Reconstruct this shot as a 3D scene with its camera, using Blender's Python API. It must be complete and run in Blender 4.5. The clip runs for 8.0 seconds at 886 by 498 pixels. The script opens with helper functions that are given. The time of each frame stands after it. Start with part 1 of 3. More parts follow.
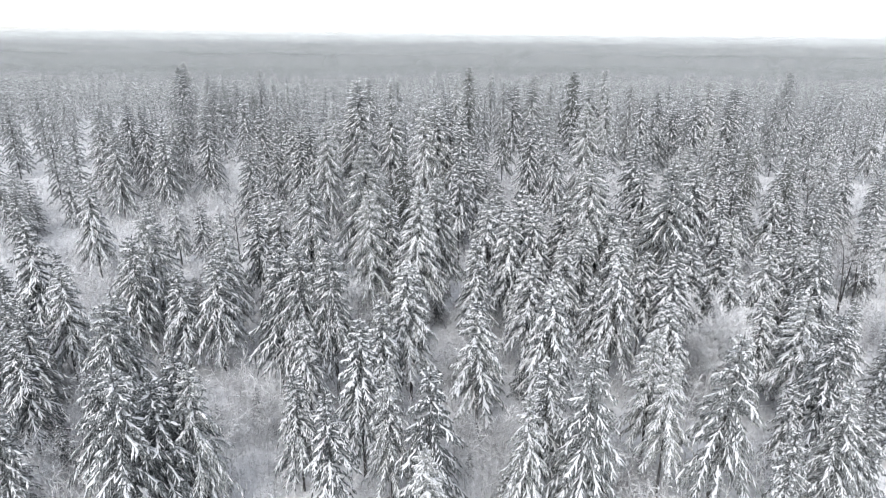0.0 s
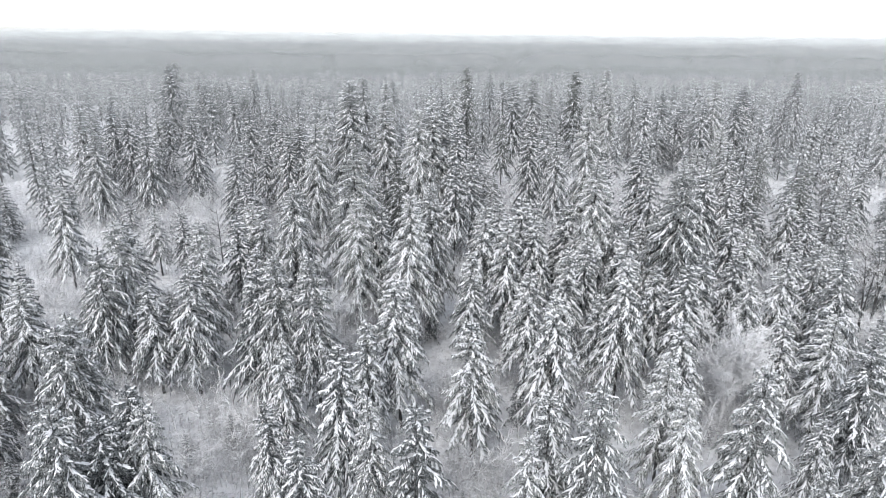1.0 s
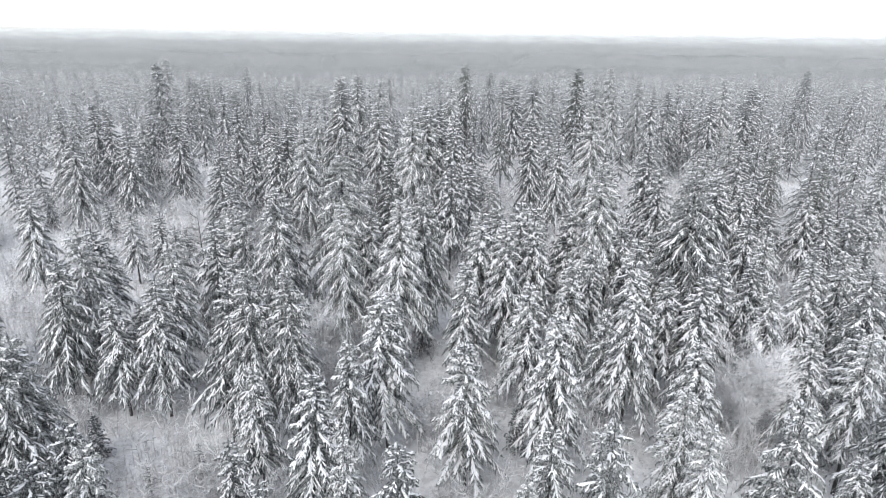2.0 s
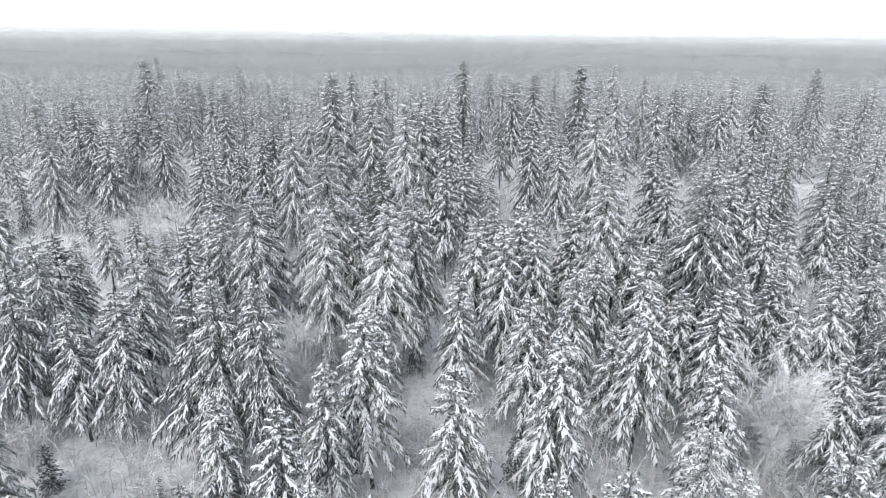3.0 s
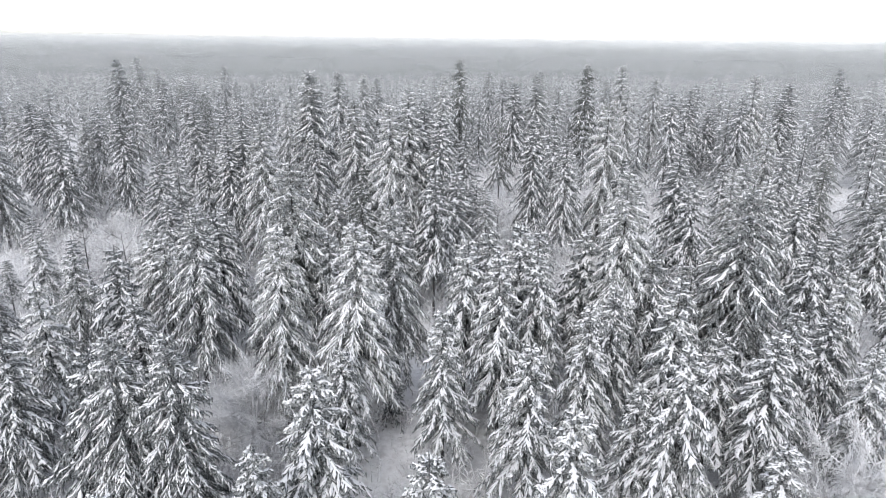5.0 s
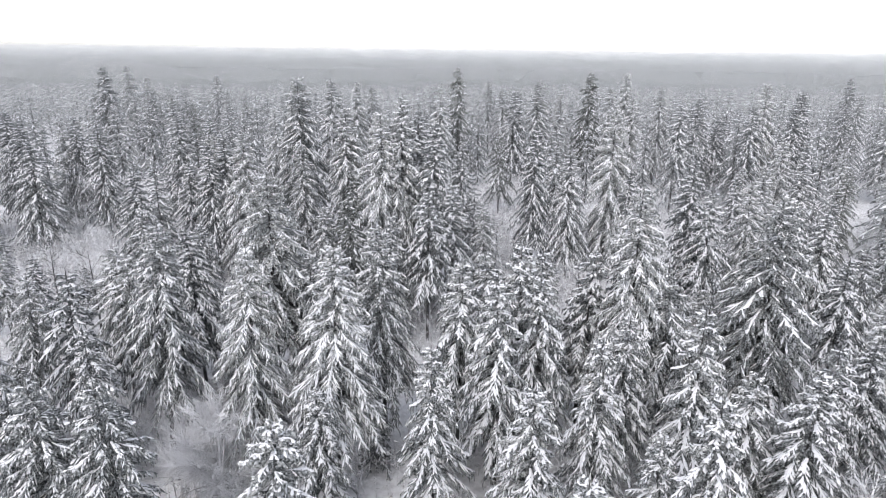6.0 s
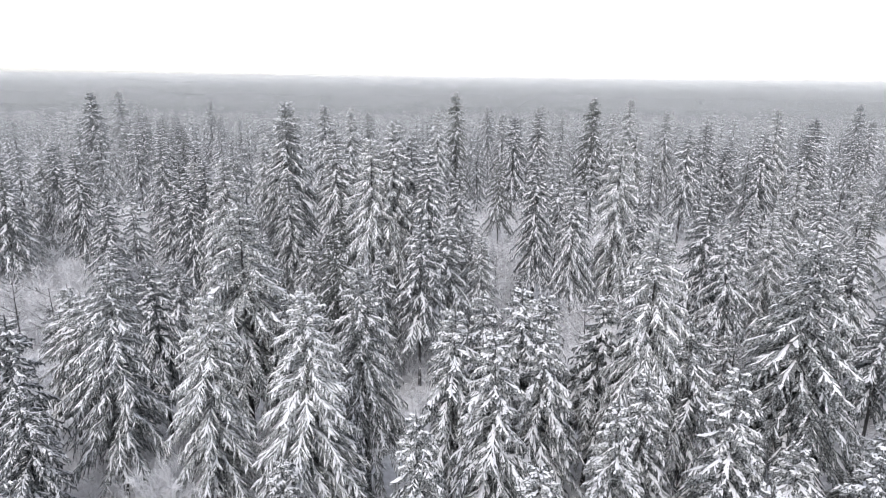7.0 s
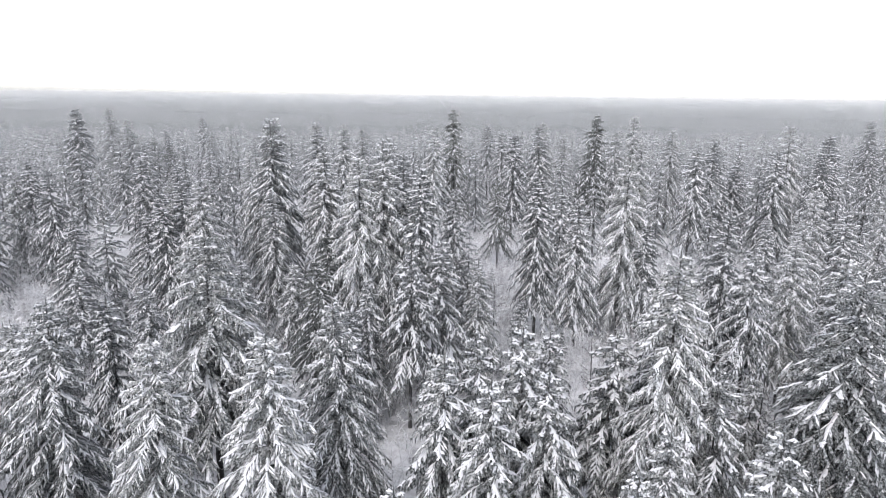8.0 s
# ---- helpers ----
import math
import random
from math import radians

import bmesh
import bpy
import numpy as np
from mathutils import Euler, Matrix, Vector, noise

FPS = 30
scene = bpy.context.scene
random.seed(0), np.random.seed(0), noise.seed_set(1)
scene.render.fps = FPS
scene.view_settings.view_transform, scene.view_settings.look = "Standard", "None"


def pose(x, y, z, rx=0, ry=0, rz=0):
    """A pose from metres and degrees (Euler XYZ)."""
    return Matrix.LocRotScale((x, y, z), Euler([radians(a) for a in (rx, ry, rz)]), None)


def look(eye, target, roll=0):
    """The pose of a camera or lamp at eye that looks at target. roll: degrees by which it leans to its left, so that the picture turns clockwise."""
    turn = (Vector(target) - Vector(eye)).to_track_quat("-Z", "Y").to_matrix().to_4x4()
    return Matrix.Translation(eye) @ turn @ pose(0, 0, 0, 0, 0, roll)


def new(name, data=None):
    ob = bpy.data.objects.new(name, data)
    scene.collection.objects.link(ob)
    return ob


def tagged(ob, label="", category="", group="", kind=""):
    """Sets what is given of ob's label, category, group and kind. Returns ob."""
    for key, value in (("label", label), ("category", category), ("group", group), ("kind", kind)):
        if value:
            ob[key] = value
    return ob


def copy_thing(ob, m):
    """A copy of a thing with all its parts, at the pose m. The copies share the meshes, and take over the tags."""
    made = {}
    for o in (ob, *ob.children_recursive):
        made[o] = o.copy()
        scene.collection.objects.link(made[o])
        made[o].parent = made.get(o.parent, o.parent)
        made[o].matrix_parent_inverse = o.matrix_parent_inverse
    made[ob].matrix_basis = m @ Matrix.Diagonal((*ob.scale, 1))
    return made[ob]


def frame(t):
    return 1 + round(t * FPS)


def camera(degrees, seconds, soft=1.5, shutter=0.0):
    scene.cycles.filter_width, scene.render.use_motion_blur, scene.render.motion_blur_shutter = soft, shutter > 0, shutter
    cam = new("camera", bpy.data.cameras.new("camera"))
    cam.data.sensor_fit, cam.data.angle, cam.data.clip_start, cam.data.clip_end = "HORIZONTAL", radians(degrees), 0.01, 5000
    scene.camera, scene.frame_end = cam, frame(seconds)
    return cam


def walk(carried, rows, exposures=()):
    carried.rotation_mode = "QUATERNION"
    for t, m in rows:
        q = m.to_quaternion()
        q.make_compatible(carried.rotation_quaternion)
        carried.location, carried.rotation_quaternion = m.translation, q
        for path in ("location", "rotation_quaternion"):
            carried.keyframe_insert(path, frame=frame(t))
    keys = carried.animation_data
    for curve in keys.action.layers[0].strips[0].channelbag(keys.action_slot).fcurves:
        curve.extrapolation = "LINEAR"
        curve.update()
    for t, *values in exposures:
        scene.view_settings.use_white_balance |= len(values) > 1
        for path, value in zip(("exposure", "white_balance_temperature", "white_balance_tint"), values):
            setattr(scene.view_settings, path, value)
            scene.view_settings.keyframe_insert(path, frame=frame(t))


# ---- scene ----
cam = camera(69.8, 8.0, 1.0)
METRES, EYE, TILT, LEAN, TURN = 52.0, 45.0, -18.6, -0.45, 0.0
ROWS = [
    (0.0, 0.0, 0.0, 0.0, -0.0, 0.0, 0.0),
    (0.5, 0.009, 0.0586, 0.0149, 0.01, 0.01, -0.01),
    (1.0, 0.0179, 0.1173, 0.0296, 0.03, 0.01, -0.04),
    (1.5, 0.0269, 0.1772, 0.0414, 0.06, 0.01, -0.07),
    (3.0, 0.0551, 0.3638, 0.068, 0.21, 0.05, -0.12),
    (3.5, 0.0635, 0.4257, 0.0779, 0.24, 0.18, -0.16),
    (4.0, 0.0721, 0.4877, 0.0878, 0.28, 0.31, -0.19),
    (4.5, 0.0806, 0.5494, 0.0985, 0.34, 0.44, -0.21),
    (6.0, 0.1022, 0.7357, 0.1318, 0.43, 1.52, -0.31),
    (6.5, 0.1091, 0.7964, 0.1454, 0.47, 2.68, -0.35),
    (7.0, 0.116, 0.8562, 0.1603, 0.5, 3.81, -0.4),
    (7.5, 0.1234, 0.915, 0.175, 0.55, 4.68, -0.43),
    (8.0, 0.1306, 0.972, 0.19, 0.57, 5.39, -0.43),
]
walk(cam, [(t, pose(0, 0, EYE, TILT, LEAN, TURN) @ pose(METRES * x, METRES * y, METRES * z, 90 + pitch, roll, yaw)) for t, x, y, z, yaw, pitch, roll in ROWS],
     ((0.0, 1.15, 6500, 9), (4.5, 1.14, 6500, 10), (6.5, 1.09, 6500, 13), (8.0, 1.07, 6500, 13)))

# ---- sky and light: a closed, snowy overcast ----
world = bpy.data.worlds.new("overcast")
scene.world = world
world.use_nodes = True
wn, wl = world.node_tree.nodes, world.node_tree.links
sky = wn.new("ShaderNodeTexSky")
sky.sky_type = "NISHITA"
sky.sun_disc = False
sky.sun_elevation, sky.sun_rotation = radians(38), radians(200)
sky.air_density, sky.dust_density, sky.ozone_density = 1.0, 1.0, 1.0
grey = wn.new("ShaderNodeHueSaturation")
grey.inputs["Saturation"].default_value = 0.30
wl.new(sky.outputs[0], grey.inputs["Color"])
wl.new(grey.outputs[0], wn["Background"].inputs["Color"])
wn["Background"].inputs["Strength"].default_value = 0.15

sun = new("sun", bpy.data.lights.new("sun", "SUN"))
sun.data.energy, sun.data.angle, sun.data.color = 0.7, radians(35), (1.0, 0.98, 0.95)
sun.matrix_basis = look((0, 0, 60), (25, 68, -20))


# ---- materials ----
def nodes_of(name, rough=0.7):
    m = bpy.data.materials.new(name)
    m.use_nodes = True
    n, l = m.node_tree.nodes, m.node_tree.links
    p = n["Principled BSDF"]
    p.inputs["Roughness"].default_value = rough
    return m, n, l, p


def noise_node(n, l, scale, detail=3.0, coords="Object"):
    c = n.new("ShaderNodeTexCoord")
    t = n.new("ShaderNodeTexNoise")
    t.inputs["Scale"].default_value, t.inputs["Detail"].default_value = scale, detail
    l.new(c.outputs[coords], t.inputs["Vector"])
    return t


def ramp_node(n, l, source, stops):
    r = n.new("ShaderNodeValToRGB")
    e = r.color_ramp.elements
    while len(e) < len(stops):
        e.new(0.5)
    for s, (at, c) in zip(e, stops):
        s.position, s.color = at, (*c, 1)
    l.new(source, r.inputs[0])
    return r


def bump_node(n, l, p, source, strength, distance):
    b = n.new("ShaderNodeBump")
    b.inputs["Strength"].default_value, b.inputs["Distance"].default_value = strength, distance
    l.new(source, b.inputs["Height"])
    l.new(b.outputs[0], p.inputs["Normal"])


def loaded_noise(n, l, scale, detail, tree, patch):
    """Fine noise, shifted from tree to tree and from patch to patch of the wood."""
    fine, broad, who = noise_node(n, l, scale, detail), noise_node(n, l, 0.16, 2.0), n.new("ShaderNodeObjectInfo")
    last = fine.outputs[0]
    for source, gain in ((broad.outputs[0], patch), (who.outputs["Random"], tree)):
        shift, total = n.new("ShaderNodeMath"), n.new("ShaderNodeMath")
        shift.operation, total.operation = "MULTIPLY_ADD", "ADD"
        shift.inputs[1].default_value, shift.inputs[2].default_value = gain, -gain / 2
        l.new(source, shift.inputs[0])
        l.new(shift.outputs[0], total.inputs[0])
        l.new(last, total.inputs[1])
        last = total.outputs[0]
    return last


def snow_material(name, low, high, needle, gaps):
    """Snow lying on twigs: soft and white, with needles showing through where it has slipped."""
    m, n, l, p = nodes_of(name, 0.75)
    t = noise_node(n, l, 1.6)
    r = ramp_node(n, l, t.outputs[0], [(0.3, low), (0.7, high)])
    holes = loaded_noise(n, l, 6.0, 2.5, 0.12, 0.14)
    h = ramp_node(n, l, holes, [(gaps - 0.05, (1, 1, 1)), (gaps + 0.05, (0, 0, 0))])
    mix = n.new("ShaderNodeMix")
    mix.data_type = "RGBA"
    l.new(h.outputs[0], mix.inputs["Factor"])
    l.new(r.outputs[0], mix.inputs["A"])
    mix.inputs["B"].default_value = (*needle, 1)
    l.new(mix.outputs["Result"], p.inputs["Base Color"])
    bump_node(n, l, p, noise_node(n, l, 8.0).outputs[0], 0.35, 0.05)
    return m


def needle_material(name, dark, frost, share):
    """Spruce needles, dark green, with hoar frost caught in the twigs."""
    m, n, l, p = nodes_of(name, 0.8)
    fine = loaded_noise(n, l, 9.0, 3.0, 0.09, 0.12)
    r = ramp_node(n, l, fine, [(0.58 - share, dark), (0.58 - share + 0.34, frost)])
    who = n.new("ShaderNodeObjectInfo")
    tint = ramp_node(n, l, who.outputs["Random"], [(0.0, (0.78, 0.8, 0.8)), (1.0, (1.1, 1.1, 1.06))])
    mix = n.new("ShaderNodeMix")
    mix.data_type, mix.blend_type = "RGBA", "MULTIPLY"
    mix.inputs["Factor"].default_value = 1.0
    l.new(r.outputs[0], mix.inputs["A"])
    l.new(tint.outputs[0], mix.inputs["B"])
    l.new(mix.outputs["Result"], p.inputs["Base Color"])
    return m


def twig_material(name, wood, snow, low, high):
    """Bare wood that carries snow on its upper side."""
    m, n, l, p = nodes_of(name, 0.8)
    g = n.new("ShaderNodeNewGeometry")
    s = n.new("ShaderNodeSeparateXYZ")
    l.new(g.outputs["Normal"], s.inputs[0])
    add = n.new("ShaderNodeMath")
    add.operation = "MULTIPLY_ADD"
    add.inputs[1].default_value = 0.6
    l.new(noise_node(n, l, 3.0).outputs[0], add.inputs[0])
    l.new(s.outputs["Z"], add.inputs[2])
    r = ramp_node(n, l, add.outputs[0], [(low, wood), (high, snow)])
    l.new(r.outputs[0], p.inputs["Base Color"])
    return m


def ground_material():
    m, n, l, p = nodes_of("ground snow", 0.8)
    broad, fine = noise_node(n, l, 0.12, 4.0), noise_node(n, l, 1.3, 6.0)
    a = ramp_node(n, l, broad.outputs[0], [(0.35, (0.70, 0.70, 0.715)), (0.65, (0.83, 0.83, 0.85))])
    b = ramp_node(n, l, fine.outputs[0], [(0.36, (0.8, 0.79, 0.79)), (0.56, (1, 1, 1))])
    mix = n.new("ShaderNodeMix")
    mix.data_type, mix.blend_type = "RGBA", "MULTIPLY"
    mix.inputs["Factor"].default_value = 1.0
    l.new(a.outputs[0], mix.inputs["A"])
    l.new(b.outputs[0], mix.inputs["B"])
    l.new(mix.outputs["Result"], p.inputs["Base Color"])
    bump_node(n, l, p, fine.outputs[0], 0.5, 0.3)
    return m


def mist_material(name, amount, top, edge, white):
    """Snow haze painted on a thin sheet: part clear, fading towards its upper edge."""
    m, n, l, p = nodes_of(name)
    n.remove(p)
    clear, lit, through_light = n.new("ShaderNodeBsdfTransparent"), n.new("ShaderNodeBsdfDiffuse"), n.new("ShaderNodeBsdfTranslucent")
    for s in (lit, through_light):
        # haze brightness is put into the sheet's own colour
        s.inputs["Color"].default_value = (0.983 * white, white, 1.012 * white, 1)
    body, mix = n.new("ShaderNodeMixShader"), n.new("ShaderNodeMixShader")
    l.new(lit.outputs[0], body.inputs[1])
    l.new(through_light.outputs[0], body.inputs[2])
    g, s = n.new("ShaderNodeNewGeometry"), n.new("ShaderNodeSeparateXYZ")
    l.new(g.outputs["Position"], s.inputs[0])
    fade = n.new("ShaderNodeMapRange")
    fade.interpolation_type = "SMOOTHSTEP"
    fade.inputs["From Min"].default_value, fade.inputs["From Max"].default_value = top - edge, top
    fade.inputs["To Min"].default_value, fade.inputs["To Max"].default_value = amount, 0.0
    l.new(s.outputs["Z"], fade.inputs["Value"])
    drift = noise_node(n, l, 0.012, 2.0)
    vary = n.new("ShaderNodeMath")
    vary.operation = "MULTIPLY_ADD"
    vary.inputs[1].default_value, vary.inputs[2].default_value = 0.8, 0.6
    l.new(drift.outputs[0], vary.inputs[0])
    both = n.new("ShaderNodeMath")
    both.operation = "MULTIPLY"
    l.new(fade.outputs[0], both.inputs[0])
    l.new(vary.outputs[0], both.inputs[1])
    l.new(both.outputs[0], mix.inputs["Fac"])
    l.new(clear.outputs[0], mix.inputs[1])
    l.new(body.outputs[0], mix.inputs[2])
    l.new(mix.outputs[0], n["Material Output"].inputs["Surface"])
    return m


SNOW = snow_material("bough snow", (0.65, 0.655, 0.68), (0.73, 0.735, 0.76), (0.048, 0.053, 0.056), 0.34)
NEEDLES = needle_material("spruce needles", (0.021, 0.026, 0.0265), (0.5, 0.51, 0.53), 0.225)
NEEDLES_THIN = needle_material("sparse frosted needles", (0.05, 0.055, 0.05), (0.34, 0.35, 0.36), 0.16)
BARK = twig_material("spruce bark", (0.047, 0.046, 0.046), (0.5, 0.5, 0.51), 0.45, 1.1)
TWIG = twig_material("bare twigs", (0.11, 0.098, 0.092), (0.72, 0.73, 0.75), 0.25, 0.75)
FROSTED = twig_material("hoar-frosted twigs", (0.44, 0.435, 0.44), (0.8, 0.8, 0.82), -0.25, 0.5)
BRUSH = twig_material("frosted brush", (0.36, 0.355, 0.36), (0.84, 0.84, 0.86), -0.1, 0.75)
GROUND = ground_material()
CANOPY = needle_material("far forest roof", (0.05, 0.06, 0.055), (0.5, 0.51, 0.53), 0.12)


# ---- mesh tools ----
class Buffer:
    """Collects vertices and triangles and turns them into one mesh."""

    def __init__(self):
        self.v, self.f, self.n = [], [], 0

    def add(self, v, f):
        self.v.append(np.asarray(v, float).reshape(-1, 3))
        self.f.append(np.asarray(f, int).reshape(-1, 3) + self.n)
        self.n += len(self.v[-1])

    def arrays(self):
        return np.concatenate(self.v), np.concatenate(self.f)

    def mesh(self, name, material):
        return make_mesh(name, *self.arrays(), material)


def make_mesh(name, v, f, material, smooth=False):
    me = bpy.data.meshes.new(name)
    me.vertices.add(len(v))
    me.vertices.foreach_set("co", np.ascontiguousarray(v, np.float32).ravel())
    me.loops.add(len(f) * 3)
    me.loops.foreach_set("vertex_index", np.ascontiguousarray(f, np.int32).ravel())
    me.polygons.add(len(f))
    me.polygons.foreach_set("loop_start", np.arange(0, len(f) * 3, 3, dtype=np.int32))
    me.polygons.foreach_set("use_smooth", np.full(len(f), smooth))
    me.update(calc_edges=True)
    me.materials.append(material)
    return me


def part(name, mesh, parent, label=""):
    ob = new(name, mesh)
    ob.parent = parent
    return tagged(ob, label)


def roof(buf, path, side, width, drop, lift=0.0):
    """A strip along a path whose two edges hang down from its ridge."""
    k = len(path)
    up = np.array([0, 0, 1.0])
    ridge = path + up * lift
    left, right = ridge - side * width[:, None] - up * drop[:, None], ridge + side * width[:, None] - up * drop[:, None]
    v = np.stack([left, ridge, right], 1).reshape(-1, 3)
    f = []
    for i in range(k - 1):
        a, b = 3 * i, 3 * i + 3
        f += [(a, b, a + 1), (a + 1, b, b + 1), (a + 1, b + 1, a + 2), (a + 2, b + 1, b + 2)]
    buf.add(v, f)


def leaf(buf, root, way, cross, drop):
    """A pointed twig folded along its ridge, with both edges hanging."""
    middle = root + way * 0.42 - np.array([0, 0, drop])
    buf.add([root, middle - cross, middle + cross, root + way], [(0, 1, 3), (0, 3, 2)])


def tube(buf, path, radii, sides=6):
    """A round, tapered stem along a path."""
    path = np.asarray(path, float)
    k = len(path)
    axis = path[-1] - path[0]
    axis = axis / (np.linalg.norm(axis) + 1e-9)
    a = np.cross(axis, (0.31, 0.95, 0.05))
    a /= np.linalg.norm(a) + 1e-9
    b = np.cross(axis, a)
    turn = np.linspace(0, 2 * math.pi, sides, endpoint=False)
    ring = np.cos(turn)[:, None] * a + np.sin(turn)[:, None] * b
    v = (path[:, None] + ring[None] * np.asarray(radii)[:, None, None]).reshape(-1, 3)
    f = []
    for i in range(k - 1):
        for j in range(sides):
            p, q = i * sides + j, i * sides + (j + 1) % sides
            f += [(p, q, p + sides), (q, q + sides, p + sides)]
    buf.add(v, f)


# ---- spruces ----
UP = np.array([0, 0, 1.0])


def pillow(buf, root, way, cross, drop, hump):
    """A soft pad, widest past its middle, domed along its ridge."""
    mid = root + way * 0.58
    buf.add([root, mid - cross - UP * drop, mid + UP * hump, mid + cross - UP * drop, root + way], [(0, 2, 1), (0, 3, 2), (1, 2, 4), (2, 3, 4)])


def bough(needles, snow, rng, foot, azimuth, length, rise, sag, lets, load, slim, k):
    """One drooping bough of k points: a rib with branchlets fanned out to both sides, pads of snow on them and dark twigs hanging below."""
    out = np.array([math.cos(azimuth), math.sin(azimuth), 0])
    side = np.array([-out[1], out[0], 0])
    s = np.linspace(0.04, 1, k)
    curve = lambda t: length * (rise * t - sag * t**2 + 0.12 * t**4)
    bend = rng.normal(0, 0.07) * length
    rib = foot + np.outer(s * length, out) + np.outer(curve(s), UP) + np.outer(np.sin(s * 2.2) * bend, side)
    full = np.interp(s, [0, 0.25, 0.6, 0.85, 1], [0.03, 0.05, 0.06, 0.05, 0.015])
    w = 2.0 * min(length, 2.6)**0.6 * (slim if lets < 3 else min(slim, 1.15)) * full * rng.uniform(0.7, 1.3, k)
    roof(needles, rib, side, w, w * rng.uniform(1.0, 2.0, k))
    if lets < 3:
        if rng.random() < load + 0.25:
            ws = w * rng.uniform(0.4, 1.0, k)
            roof(snow, rib, side, ws, ws * 0.55, 0.06)
        for i in range(lets):
            here, sign = rib[-2], 1 if i % 2 else -1
            leaf(needles, here, (out * 0.7 + side * sign * 0.7 - UP * 0.4) * 0.4 * length, side * 0.14 * slim, 0.2)
        return
    line = lambda t: foot + out * t * length + UP * curve(t) + side * math.sin(t * 2.2) * bend
    at = rng.uniform(0.18, 0.4)
    while at < 0.9:  # ridges of snow along the rib, broken where some has slipped
        to = min(1.0, at + rng.uniform(0.7, 1.6) / max(length, 1.6))
        if rng.random() < load + 0.05:
            run = np.array([line(t) for t in np.linspace(at, to, 4)]) + np.outer(rng.normal(0, 0.05, 4), side)
            thick = min(slim, 1.05) * rng.uniform(0.08, 0.155) * min(1.0, 0.45 + 0.25 * length) * np.array([0.5, 1.0, 1.0, 0.4]) * rng.uniform(0.5, 1.4, 4)
            roof(snow, run, side, thick, thick * rng.uniform(0.4, 0.9), 0.06 + 0.03 * rng.random())
        at = to + rng.uniform(0.0, 0.15) / length
    for i in range(lets):
        at = 0.18 + 0.79 * (i + rng.random() * 0.9) / lets
        sign = 1 if i % 2 else -1
        here = line(at)
        slope = rise - 2 * sag * at + 0.48 * at**3
        span = (0.2 + 0.27 * min(length, 3.2) * (1 - 0.5 * at)) * rng.uniform(0.6, 1.35)
        lean = rng.uniform(0.45, 1.15)
        way = out * math.cos(lean) + side * sign * math.sin(lean) + UP * (0.8 * slope - rng.uniform(0.1, 0.6))
        cross = np.array([-way[1], way[0], 0])
        wide = slim * (0.06 + 0.016 * min(length, 2.6)) * rng.uniform(0.7, 1.35)
        pillow(needles, here, way * span, cross * wide, wide * rng.uniform(0.9, 1.8), 0.02)
        if at > 0.28 and rng.random() < load:
            thin = wide * rng.uniform(0.55, 1.05)
            pillow(snow, here + UP * 0.06, way * span * rng.uniform(0.55, 1.0), cross * thin, thin * 0.45, rng.uniform(0.03, 0.08))
        if rng.random() < 0.9:  # twigs hanging below
            hang = here + way * span * rng.uniform(0.15, 0.9)
            fall = way * 0.12 - UP * rng.uniform(0.2, 0.5) * (0.5 + 0.25 * length)
            needles.add([hang - way * 0.09, hang + way * 0.12, hang + fall], [(0, 1, 2)])


